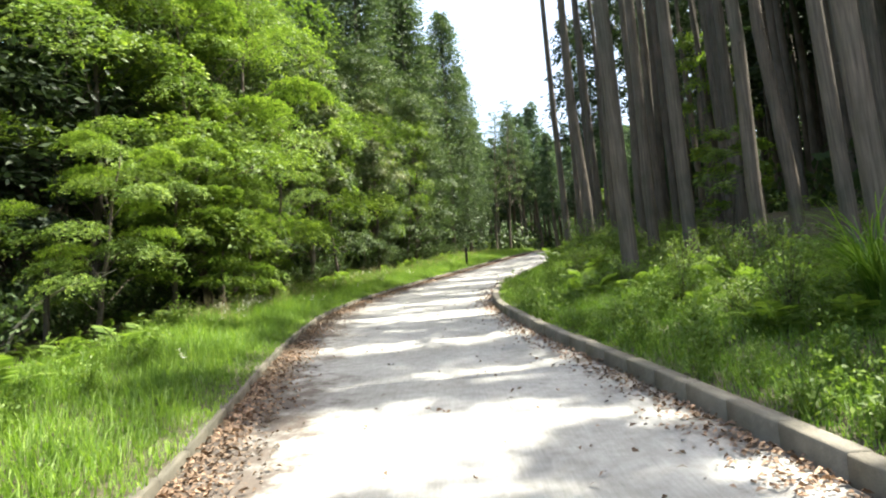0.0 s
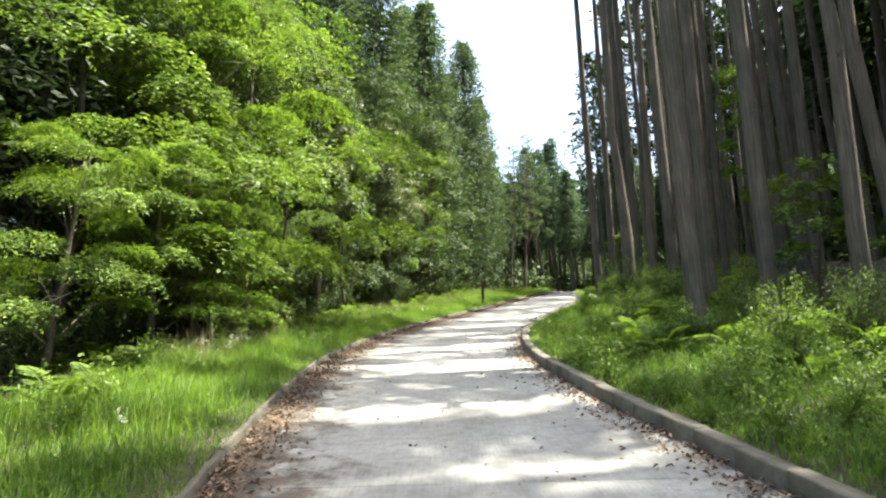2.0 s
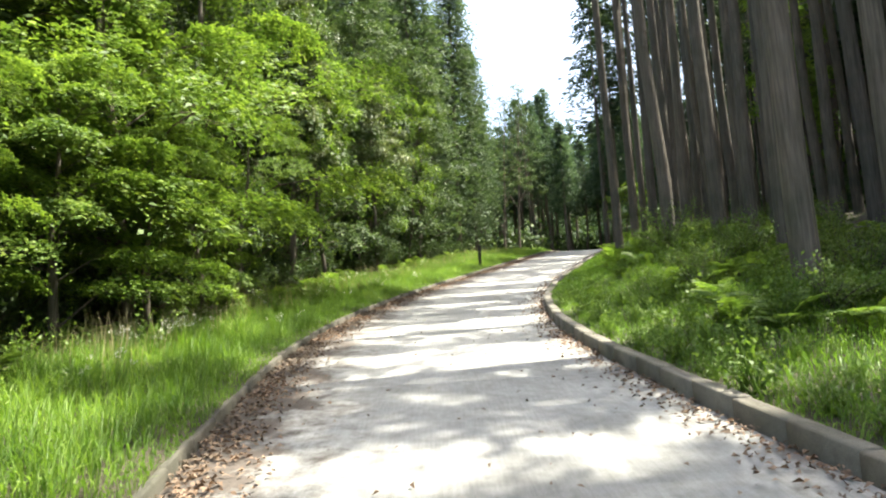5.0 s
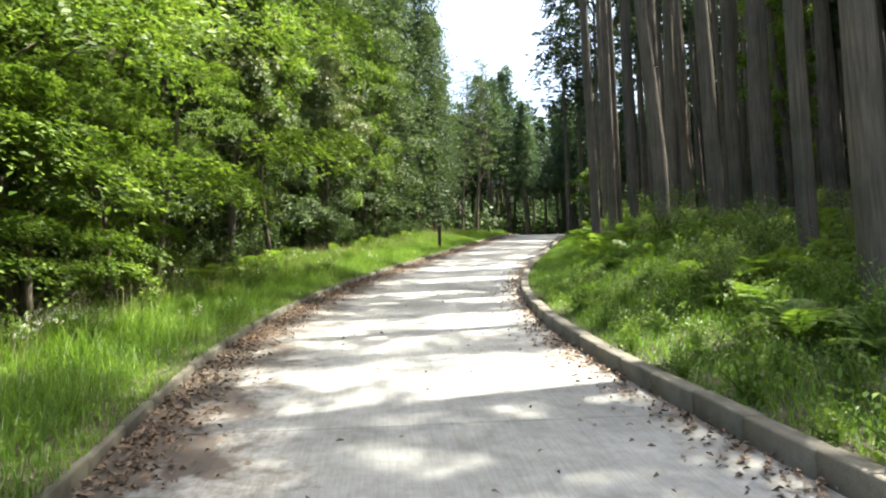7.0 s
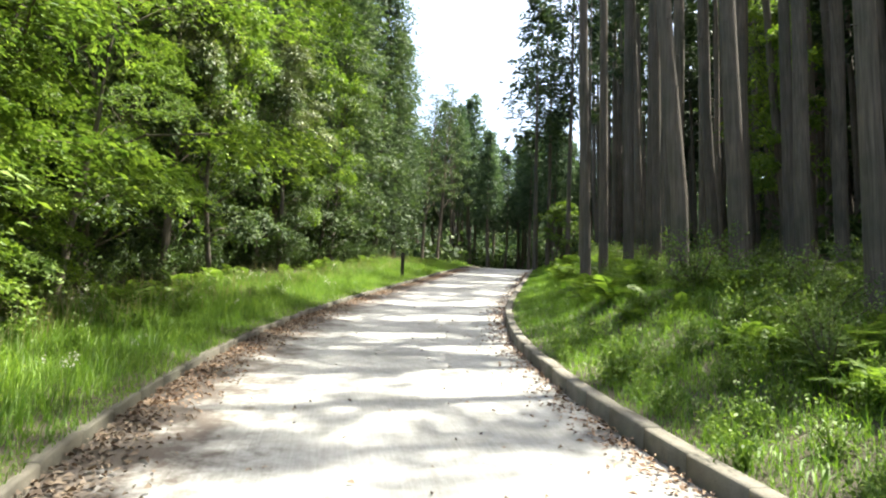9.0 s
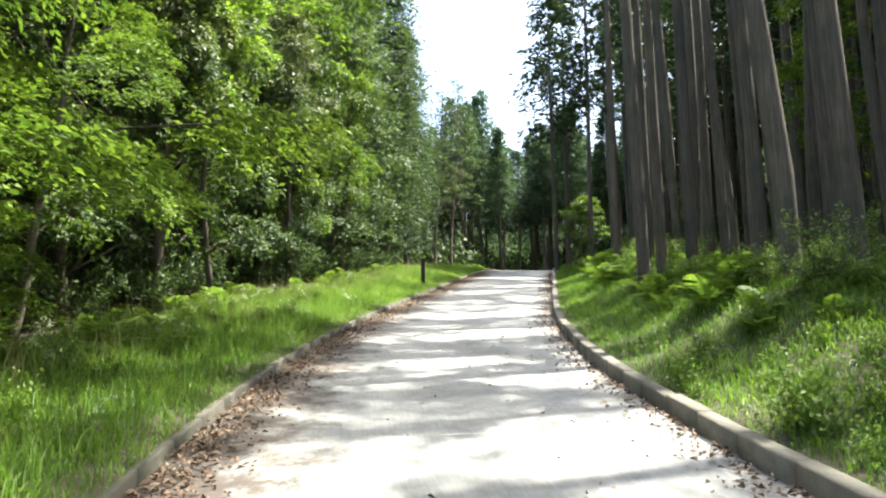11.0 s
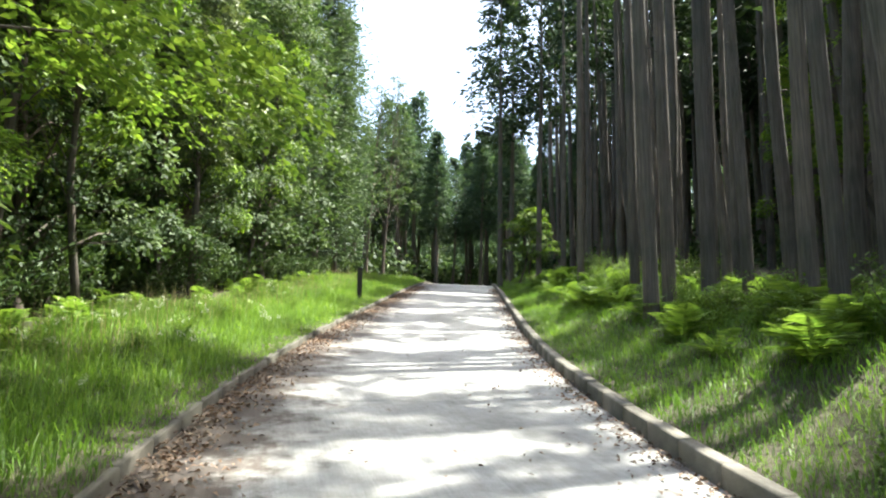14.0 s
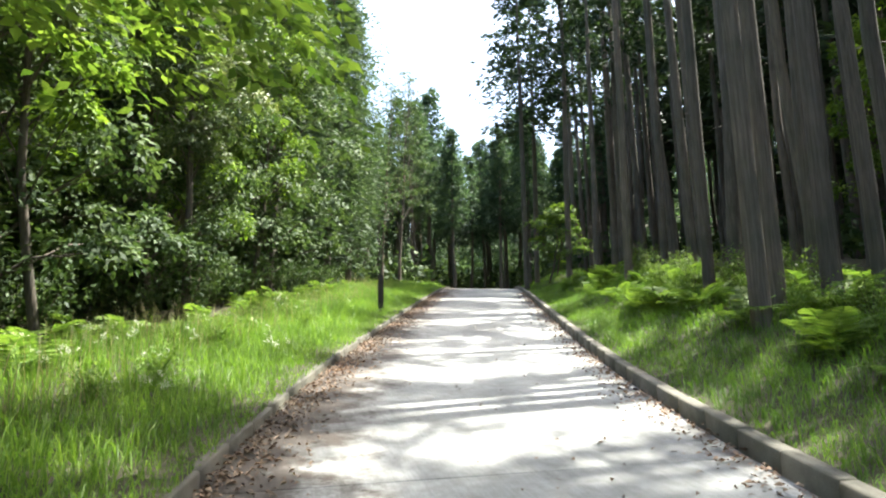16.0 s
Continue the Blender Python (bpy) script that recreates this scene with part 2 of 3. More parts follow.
def at(x, y, z=None, rz=0, s=1.0, lean=0.0, sz=None):
    z = ground_at(x, y) - 0.03 if z is None else z
    return pose(x, y, z, lean, 0, rz) @ Matrix.Diagonal((s, s, sz or s, 1))


def place_copy(ob, m):
    """A copy of a thing with its own size."""
    c = copy_thing(ob, Matrix.Identity(4))
    c.matrix_basis = m
    return c


# ---- ground ----
def build_ground():
    ys = np.concatenate([[-1500, -400, -120, -60], np.arange(-40, 80, 0.5), np.arange(80, 130, 3), [135, 200, 500, 1500]])
    right = [HALF + 0.05, 2.3, 2.7, 3.2, 3.8, 4.4, 5, 5.8, 6.8, 8, 10, 12, 15, 20, 28, 40, 70, 200, 600, 1500]
    ds = np.array([-d for d in reversed(right)] + [-HALF - 0.01, -1, 0, 1, HALF + 0.01] + right)
    yy, dd = np.meshgrid(ys, ds, indexing="ij")
    near = np.clip(yy, -40, 135)
    k = np.sqrt(1 + turn_at(near) ** 2)
    x = centre(near) + dd * k
    z = road_z(near) + ground_off(dd, near)
    v = np.stack([x, yy, z], -1).reshape(-1, 3)
    n = len(ds)
    i, j = np.meshgrid(np.arange(len(ys) - 1), np.arange(n - 1), indexing="ij")
    f = np.stack([i * n + j, i * n + j + 1, (i + 1) * n + j + 1, (i + 1) * n + j], -1).reshape(-1, 4)
    tagged(new("ground", quads("ground", v, f, SOIL, True)), "mossy brown forest soil under grass and leaf litter", "ground", kind="structure")


build_ground()


# ---- plants ----
def cedar_trunk(rng, h, r, limbs=0, low=0.45, sides=12):
    g = Geo()
    zs = np.array([-0.3, 0.0, 0.25, 0.7, 1.6, h * 0.25, h * 0.5, h * 0.75, h * 0.97])
    rad = r * np.array([1.3, 1.1, 1.04, 1.0, 0.97, 0.88, 0.7, 0.4, 0.04])
    wob = np.cumsum(rng.normal(0, 0.05, (len(zs), 2)), 0)
    wob[:5] = 0
    pts = np.column_stack([wob, zs])
    g.tube(pts, rad, sides)
    for _ in range(limbs):
        z = rng.uniform(0.15, 1) * h * low + 1.5
        a = rng.uniform(0, 6.28)
        c = np.array([np.interp(z, zs, pts[:, 0]), np.interp(z, zs, pts[:, 1]), z])
        L = rng.uniform(0.12, 0.6)
        d = np.array([math.cos(a), math.sin(a), rng.uniform(-0.35, 0.1)])
        g.tube([c, c + d * L * 0.5, c + d * L + (0, 0, -0.1 * L)], [0.018, 0.012, 0.004], 4)
    return g


def cedar_crown(rng, h, base, reach, n, size, top_sharp=1.0, even=False):
    g = Geo()
    nb = max(30, n // (11 if even else 26))
    t = rng.uniform(0, 1, nb) ** 0.9
    zb = base + (h - base) * t
    a = rng.uniform(0, 6.28, nb)
    prof = (1 - t) ** (0.75 * top_sharp) * (0.55 + 0.45 * np.minimum(1, t * 5)) + 0.05
    L = reach * prof * (rng.uniform(0.8, 1.12, nb) if even else rng.uniform(0.55, 1.15, nb))
    for z, ang, l in zip(zb, a, L):
        d = np.array([math.cos(ang), math.sin(ang), 0])
        g.tube([(0, 0, z), d * l * 0.6 + (0, 0, z + 0.05 * l), d * l + (0, 0, z - 0.12 * l)], [0.03, 0.018, 0.004], 3)
    k = rng.integers(0, nb, n)
    u = rng.uniform(0.2, 1.05, n) ** 0.75
    d = np.column_stack([np.cos(a[k]), np.sin(a[k]), np.zeros(n)])
    p = d * (L[k] * u)[:, None] + np.column_stack([np.zeros((n, 2)), zb[k] - 0.14 * L[k] * u * u])
    p += rng.normal(0, 1, (n, 3)) * (0.1 + 0.12 * L[k])[:, None] * (1, 1, 0.7)
    way = d + unit(rng, n) * 0.75 + (0, 0, -0.15)
    g.leaves(p, way, unit(rng, n) + (0, 0, 0.6), size * rng.uniform(0.6, 1.3, n), size * rng.uniform(0.25, 0.45, n))
    return g


def make_cedar(seed, h, r, base, reach, n, size, label, mat=None, limbs=14, sides=12, sharp=1.0, even=False):
    rng = np.random.default_rng(seed)
    ob = thing("cedar_tree", Matrix.Identity(4), label, "tree", "cedar plantation")
    part("trunk", cedar_trunk(rng, h, r, limbs, base / h, sides).mesh("trunk", BARK_CEDAR, True), ob, "straight fibrous grey-brown trunk")
    part("crown", cedar_crown(rng, h, base, reach, n, size, sharp, even).mesh("crown", mat or CEDAR), ob, "dark green needle sprays")
    return ob


def far_wood(name, seed, spots, kinds, label, mat=None, even=False):
    """Trees deep in the wood, joined, with trunks first and crowns after."""
    rng = np.random.default_rng(seed)
    made = [(cedar_trunk(rng, h, r, 3, b / h, 7), cedar_crown(rng, h, b, reach, n, size, sharp, even)) for h, r, b, reach, n, size, sharp in kinds]
    out = []
    for which in (0, 1):
        g = Geo()
        turn = np.random.default_rng(seed + 1)
        for i, q in enumerate(spots):
            src = made[i % len(made)][which]
            v, f = np.concatenate(src.v), np.concatenate(src.f)
            a, s = turn.uniform(0, 6.28), turn.uniform(0.82, 1.15)
            c, k = math.cos(a) * s, math.sin(a) * s
            g.put(np.column_stack([v[:, 0] * c - v[:, 1] * k + q[0], v[:, 0] * k + v[:, 1] * c + q[1], v[:, 2] * s + ground_at(q[0], q[1])]), f)
        out.append(g)
    t, c = out
    v = np.concatenate(t.v + c.v)
    f = np.concatenate(t.f + [x + t.n for x in c.f])
    first = sum(len(x) for x in t.f)
    tagged(new(name, quads(name, v, f, BARK_CEDAR, False, None, mat or CEDAR, first)), label, "trees", kind="stuff")


def make_broadleaf(seed, h, r, spread, pads, per, flat, leaf, mat, label, name="broadleaf_tree", low=0.25, layered=False, stems=1):
    """A tree with a bent trunk, limbs, and foliage in pads at the limbs' ends."""
    rng = np.random.default_rng(seed)
    ob = thing(name, Matrix.Identity(4), label, "tree", "roadside trees")
    tg, cg = Geo(), Geo()
    for s in range(stems):
        zs = np.linspace(-0.2, h * 0.93, 8)
        lean = rng.normal(0, 0.06, 2) + (rng.normal(0, 0.16, 2) if stems > 1 else 0)
        wob = np.cumsum(rng.normal(0, 0.07, (8, 2)), 0) + zs[:, None] * lean
        pts = np.column_stack([wob, zs])
        tg.tube(pts, r * np.linspace(1.15, 0.1, 8) / math.sqrt(stems), 9)
        for i in range(pads // stems):
            t = low + (1 - low) * (i + rng.uniform(0, 1)) / (pads / stems)
            z0 = h * 0.93 * max(0.08, t - rng.uniform(0.05, 0.2))
            c = np.array([np.interp(z0, zs, pts[:, 0]), np.interp(z0, zs, pts[:, 1]), z0])
            a = 2.4 * i + rng.uniform(-0.5, 0.5)
            prof = math.sin(math.pi * min(1, 0.2 + 0.75 * t)) ** 0.7
            l = spread * prof * rng.uniform(0.35, 1.0)
            e = c + np.array([math.cos(a) * l, math.sin(a) * l, (h * t - z0) * 0.9 + 0.1 * l])
            mid = (c + e) / 2 + (0, 0, 0.12 * l)
            tg.tube([c, mid, e], [r * 0.3 * (1.1 - t), r * 0.16 * (1.1 - t) + 0.004, 0.005], 5)
            R = spread * rng.uniform(0.26, 0.4) if layered else spread * rng.uniform(0.2, 0.34)
            for _ in range(3):
                q = mid + (e - mid) * rng.uniform(0.1, 1) + rng.normal(0, R * 0.5, 3) * (1, 1, 0.35)
                tg.tube([mid + (e - mid) * rng.uniform(0.0, 0.4), q], [0.009, 0.003], 3)
            n = int(per * rng.uniform(0.6, 1.4))
            if layered:
                # short level twigs, leaves to both sides of each
                nt = max(4, n // 20)
                ta = a + rng.normal(0, 0.8, nt)
                st = e + unit(rng, nt) * R * (0.8, 0.8, 0.1) - np.column_stack([np.cos(ta), np.sin(ta), np.zeros(nt)]) * R * 0.4
                k = rng.integers(0, nt, n)
                u = rng.uniform(0, 1, n)
                tl = R * rng.uniform(0.5, 1.1, nt)
                dirs = np.column_stack([np.cos(ta[k]), np.sin(ta[k]), -0.02 - 0.4 * u * u])
                p = st[k] + dirs * (tl[k] * u)[:, None] + rng.normal(0, 0.04, (n, 3))
                p[:, 2] -= 0.22 * np.hypot(p[:, 0] - e[0], p[:, 1] - e[1]) ** 1.4
                side = np.where(rng.random(n) < 0.5, 1, -1)[:, None] * np.column_stack([-np.sin(ta[k]), np.cos(ta[k]), np.zeros(n)])
                d = dirs + side * rng.uniform(0.5, 1.3, (n, 1)) + rng.normal(0, 0.2, (n, 3)) + (0, 0, -0.12)
                nn = np.array((0, 0, 1.0)) + np.array((math.cos(a), math.sin(a), 0)) * 0.45 + rng.normal(0, 0.38, (n, 3))
            else:
                off = unit(rng, n)
                off[:, 2] = np.where(off[:, 2] < -0.25, -off[:, 2], off[:, 2])
                off *= (rng.uniform(0.45, 1, n) ** 0.5 * R)[:, None] * (1 + 0.3 * np.sin(5 * off[:, :1] + 3 * off[:, 1:2] + a))
                p = e + off * (1, 1, flat) + (0, 0, -0.2 * R)
                d = off / R * (1, 1, 0.3) + unit(rng, n) * 0.7 + (0, 0, -0.45)
                nn = off / R + unit(rng, n) * 0.5 + (0, 0, 0.5)
            cg.leaves(p, d, nn, leaf * rng.uniform(0.6, 1.3, n), leaf * rng.uniform(0.35, 0.6, n))
    part("trunk", tg.mesh("trunk", BARK_BROAD, True), ob, "dark bark with thin limbs")
    part("crown", cg.mesh("crown", mat), ob)
    return ob


def make_shrub(seed, h, w, n, leaf, mat, label, name="shrub", stems=14):
    rng = np.random.default_rng(seed)
    ob = thing(name, Matrix.Identity(4), label, "shrub", "undergrowth")
    sg, cg = Geo(), Geo()
    ns = stems
    a = rng.uniform(0, 6.28, ns)
    out = rng.uniform(0.1, 1, ns) * w
    top = h * rng.uniform(0.45, 1.0, ns)
    ends = np.column_stack([np.cos(a) * out, np.sin(a) * out, top])
    for e in ends:
        b = rng.normal(0, 0.06, 3) * (1, 1, 0)
        sg.tube([b, e * (0.5, 0.5, 0.6), e], [0.01, 0.007, 0.003], 4)
    k = rng.integers(0, ns, n)
    u = rng.uniform(0.18, 1.05, n)[:, None]
    p = ends[k] * np.concatenate([u, u, u ** 0.8], 1) + rng.normal(0, 0.07, (n, 3))
    p[:, 2] = np.abs(p[:, 2])
    d = unit(rng, n) + ends[k] * 0.4 + (0, 0, 0.1)
    cg.leaves(p, d, unit(rng, n) * 0.6 + (0, 0, 1), leaf * rng.uniform(0.6, 1.3, n), leaf * rng.uniform(0.35, 0.6, n))
    tagged(part("stalk", sg.mesh("stalk", BARK_BROAD if stems > 10 else GRASS), ob), kind="stuff")
    part("foliage", cg.mesh("foliage", mat), ob)
    return ob


def frond_mesh(seed, length=0.58):
    rng = np.random.default_rng(seed)
    g = Geo()
    u = np.linspace(0, 1, 9)
    arc = np.column_stack([length * 0.85 * u, 0 * u, length * (0.75 * u - 0.6 * u * u)])
    g.tube(arc, 0.006 * (1.1 - u), 3)
    n = 18
    for side in (-1, 1):
        t = np.linspace(0.14, 0.99, n)
        p = np.column_stack([np.interp(t, u, arc[:, i]) for i in range(3)])
        l = length * 0.3 * np.sin(np.pi * (0.12 + 0.86 * t)) ** 0.8 + 0.02
        d = np.column_stack([0.45 + 0 * t, side * np.ones(n), -0.12 + rng.normal(0, 0.06, n)])
        g.leaves(p, d, np.tile((0.1, 0.0, 1.0), (n, 1)) + rng.normal(0, 0.1, (n, 3)), l, 0.052 * length / 0.7 * (1.15 - 0.6 * t), 0.1, 0.35)
    return g.mesh("frond", FERN)


FRONDS = [frond_mesh(s) for s in (1, 2, 3)]


def make_fern(seed):
    rng = random.Random(seed)
    ob = thing("fern", Matrix.Identity(4), "bright green fern with arching feathery fronds", "fern", "ferns on the verge")
    n = rng.randint(7, 10)
    for i in range(n):
        part("frond", FRONDS[i % 3], ob, m=pose(0, 0, 0, 0, rng.uniform(-42, 0), 360 * i / n + rng.uniform(-18, 18)) @ Matrix.Scale(rng.uniform(0.7, 1.15), 4))
    return ob


def grass(name, seed, d0, d1, y0, y1, n, h, w, mat, label, power=1.0, flop=0.35, short=False):
    """Blades over a strip beside the road, denser near its start."""
    rng = np.random.default_rng(seed)
    y = y0 + (y1 - y0) * rng.uniform(0, 1, n) ** 1.15
    d = d0 + (d1 - d0) * rng.uniform(0, 1, n) ** power
    if d0 < 0:
        d = d0 + (d - d0) * np.interp(y, (0, 8, 11, 16, 25, 50), (0.95, 0.75, 0.62, 0.64, 0.76, 0.95))
    # tufts
    y += rng.normal(0, 0.03, n)
    clump = 0.5 + 0.5 * np.sin(3.1 * d + 1.7 * np.sin(1.3 * y)) * np.sin(2.3 * y + 2 * np.sin(1.9 * d))
    hh = h * rng.uniform(0.45, 1.15, n) * (0.6 + 0.55 * clump)
    edge = np.clip((np.abs(d) - HALF - 0.05) / 0.4, 0.35, 1)
    hh *= edge
    k = np.sqrt(1 + turn_at(y) ** 2)
    p = np.column_stack([centre(y) + d * k, y, road_z(y) + ground_off(d, y) - 0.01])
    a = rng.uniform(0, 6.28, n)
    lean = flop * rng.uniform(0.15, 1.3, n)
    dirv = np.column_stack([np.cos(a), np.sin(a), np.zeros(n)])
    s = np.column_stack([-np.sin(a + 0.5), np.cos(a + 0.5), np.zeros(n)]) * (w * rng.uniform(0.6, 1.3, n))[:, None] / 2
    up = np.array((0, 0, 1.0))
    m = p + dirv * (hh * lean * 0.35)[:, None] + up * (hh * 0.58)[:, None]
    t = p + dirv * (hh * lean)[:, None] + up * (hh * (1 - 0.3 * lean))[:, None]
    if short:
        v = np.stack([p - s * 0.6, m + s, t, m - s], 1).reshape(-1, 3)
        f = np.arange(4 * n).reshape(-1, 4)
    else:
        v = np.stack([p - s, p + s, m + s * 0.85, m - s * 0.85, t + s * 0.12, t - s * 0.12], 1).reshape(-1, 3)
        b = np.arange(n)[:, None] * 6
        f = np.concatenate([b + (0, 1, 2, 3), b + (3, 2, 4, 5)])
    tagged(new(name, quads(name, v, f, mat)), label, "grass", kind="stuff")


# the cedar plantation beside the road: prototypes stand in the wood too
PLANT = "tall bare-trunked plantation cedar with a high dark crown"
near_cedars = [make_cedar(10 + i, h, r, b, 1.5, 1000, 0.4, PLANT) for i, (h, r, b) in enumerate(((20, 0.16, 11), (21.5, 0.175, 12.5), (19, 0.15, 10.5), (22, 0.19, 12)))]
slim_cedars = [make_cedar(16 + i, h, r, b, 0.9, 230, 0.4, PLANT) for i, (h, r, b) in enumerate(((20, 0.165, 12.5), (21, 0.15, 13.5)))]
# x, y and radius of the trunks in the plantation's first rows
FRONT = ((3.88, 13.49, 0.235), (5.25, 13.66, 0.205), (4.62, 20.1, 0.205), (5.4, 21.76, 0.165), (5.9, 20.35, 0.225), (5.54, 16.96, 0.2), (5.75, 18.5, 0.165),
         (4.86, 25.0, 0.18), (5.5, 25.4, 0.165), (5.92, 24.85, 0.18), (6.65, 24.75, 0.14), (6.2, 23.0, 0.185), (7.4, 26.6, 0.17), (6.9, 28.7, 0.16), (9.4, 28.6, 0.17), (8.24, 33.9, 0.16),
         (11.9, 37.6, 0.17), (11.1, 38.5, 0.15), (12.05, 42.8, 0.17), (11.46, 30.65, 0.17), (5.05, 7.4, 0.19), (6.6, 10.4, 0.18), (7.3, 13.2, 0.19), (7.6, 16.2, 0.18), (7.9, 21.6, 0.17))
front_cedars = [make_cedar(110 + i, h, 0.2, b, 1.6, 800, 0.4, "thick straight cedar trunk at the plantation's edge", limbs=18, sides=16) for i, (h, b) in enumerate(((21, 11.5), (22.5, 12.5), (20, 11), (22, 13)))]


def scatter(seed, d0, d1, y0, y1, step, avoid, gap):
    rng = random.Random(seed)
    out = []
    y = y0
    while y < y1:
        d = d0
        while d < d1:
            dd, yy = d + rng.uniform(-0.4, 0.4) * step, y + rng.uniform(-0.4, 0.4) * step
            x, _, _ = spot(dd, yy)
            if all((x - q[0]) ** 2 + (yy - q[1]) ** 2 > gap * gap for q in avoid):
                out.append((x, yy, dd))
            d += step
        y += step
    return out


def plant(protos, spots, seed, smin=0.9, smax=1.12):
    """Puts the prototypes on the first spots and copies on the rest."""
    rng = random.Random(seed)
    for i, q in enumerate(spots):
        o = protos[i % len(protos)]
        s = q[3] if len(q) > 3 else rng.uniform(smin, smax)
        m = at(q[0], q[1], rz=rng.uniform(0, 360), s=s, lean=rng.uniform(-1.2, 1.2), sz=q[4] if len(q) > 4 else None)
        if i < len(protos):
            o.matrix_basis = m
        else:
            place_copy(o, m)


front = [(x, y, 0, r / 0.27, 1.0) for x, y, r in FRONT]
wood = scatter(3, 7.2, 14, 4, 62, 2.3, FRONT, 1.5)
lit = [q for q in wood if (7.2 if q[1] > 12 else 10.3) < q[2] < 12.9 and q[1] < 38]
wood = [q for q in wood if q not in lit]
lit = [q for q in lit if q[1] > 9]
plant(front_cedars, front, 6)
plant(slim_cedars, lit, 36)
plant(near_cedars, wood, 5)
DEEP = ((20, 0.17, 9, 2.2, 440, 1.0, 1.0), (21.5, 0.19, 10, 2.3, 440, 1.0, 1.0))
far_wood("deep_wood_east", 21, scatter(4, 15, 23, -8, 66, 2.6, (), 0), DEEP, "rows of plantation cedars deep in the wood")
SHADE = ((15, 0.17, 1.2, 2.7, 260, 1.3, 1.0), (18, 0.18, 1.6, 2.7, 260, 1.3, 1.2))
far_wood("back_wood_east", 24, scatter(24, 23.5, 40, -8, 66, 3.3, (), 0), SHADE, "dark closed cedars at the back of the plantation")
far_wood("outer_wood_east", 26, scatter(26, 40, 66, 6, 84, 4.2, (), 0), SHADE, "cedars closing the plantation far behind")
far_wood("back_wood_north", 25, scatter(25, -22, 48, 73, 110, 4.8, (), 0), ((11.5, 0.17, 2, 2.3, 1200, 0.46, 1.1), (13, 0.18, 2, 2.3, 1200, 0.46, 1.1)), "closed cedars on the far slope, haze put into their colour", CEDAR_HAZED, True)
CLOSE = ((13.1, 0.15, 5.0, 1.8, 2900, 0.32, 1.0), (14.0, 0.16, 5.4, 1.9, 2900, 0.32, 1.0), (12.5, 0.14, 4.8, 1.7, 2700, 0.32, 1.0))
far_wood("deep_wood_north", 22, scatter(7, -14, 15, 61, 72, 2.6, (), 0), CLOSE, "distant pointed cedars with dense green crowns, haze put into their colour", CEDAR_HAZED, True)

edge_cedars = [make_cedar(68 + i, h, 0.14, 8.0, 2.6, 2300, 0.38, "slender cedar with a wide crown at the wood's edge") for i, h in enumerate((17.5, 19))]
plant(edge_cedars, [(10.3, 46.5, 0, 1.0), (11.6, 44.6, 0, 1.0), (11.9, 49.0, 0, 1.0)], 38)

# ---- the mixed wood across the road ----
maples = [make_broadleaf(40 + i, h, 0.1, sp, 17, 1500, 0.2, 0.105, MAPLE, "young maple with level sprays of light green leaves", "maple_tree", 0.2, True) for i, (h, sp) in enumerate(((7.5, 3.0), (9.5, 3.4), (6.0, 2.6)))]
plant(maples, [(-6.3, 11.6, 0, 0.54), (-6.2, 17.2, 0, 1.1), (-5.9, 14.3, 0, 0.7), (-5.3, 18.2, 0, 0.5), (-5.5, 20.6, 0, 0.62), (-5.6, 16.4, 0, 0.62), (-8.2, 14.8, 0, 1.3), (-6.6, 20.0, 0, 1.25), (-8.6, 18.0, 0, 1.35)], 9)
ever = [make_broadleaf(50 + i, h, 0.12, sp, 46, 500, 0.75, 0.13, EVERGREEN, "broadleaf evergreen with glossy dark leaves", "evergreen_tree", 0.1) for i, (h, sp) in enumerate(((11.5, 3.1), (9.5, 2.8)))]
plant(ever, [(-6.5, 24.5, 0, 1.0), (-5.6, 28.0, 0, 1.1), (-6.0, 31.5, 0, 1.0), (-3.9, 31.8, 0, 0.75), (-3.4, 35.5, 0, 1.1)], 11)
ever_back = [make_broadleaf(52, 13, 0.14, 3.3, 40, 300, 0.75, 0.19, EVERGREEN, "broadleaf evergreen in the second row of the wood", "evergreen_tree", 0.12)]
plant(ever_back, [(-10.2, 20.4, 0, 1.15), (-10.6, 16.2, 0, 1.2), (-9.8, 3.4, 0, 1.1), (-12.4, 9.6, 0, 1.2), (-12.6, 14.2, 0, 1.2), (-8.2, 22.4, 0, 0.9), (-8.4, 31.2, 0, 1.1), (-7.0, 36.8, 0, 1.05), (-11.2, 26.4, 0, 1.2), (-10.8, 31.4, 0, 1.2), (-9.2, 24, 0, 1.1), (-9.0, 28.5, 0, 1.05), (-8.0, 34, 0, 1.1), (-1.6, 37.5, 0, 0.8)], 37)
YOUNG = leaf_mat("young_leaves", (0.09, 0.16, 0.025), (0.2, 0.28, 0.05), 0.4, 0.55)
PALE = leaf_mat("dull_pale_leaves", (0.07, 0.095, 0.04), (0.17, 0.2, 0.11), 0.2, 0.5)
young = [make_broadleaf(55 + i, h, 0.07, 1.7, 24, 330, 0.9, 0.14, YOUNG, "slender young tree with fresh yellow-green leaves", "young_tree", 0.3) for i, h in enumerate((9.5, 7.0))]
plant(young, [(12.8, 27.1, 0, 0.95), (14.6, 31.0, 0, 1.0), (-4.5, 27.4, 0, 0.95), (-3.3, 33.6, 0, 0.9), (-2.0, 36.0, 0, 0.9), (-5.0, 30.2, 0, 0.5)], 34)
pale = make_broadleaf(58, 10.5, 0.1, 2.0, 30, 380, 0.8, 0.15, PALE, "tree with dull pale hanging leaves", "pale_tree", 0.4)
plant([pale], [(-5.4, 25.6, 0, 0.95), (-3.0, 31.2, 0, 0.85)], 35)
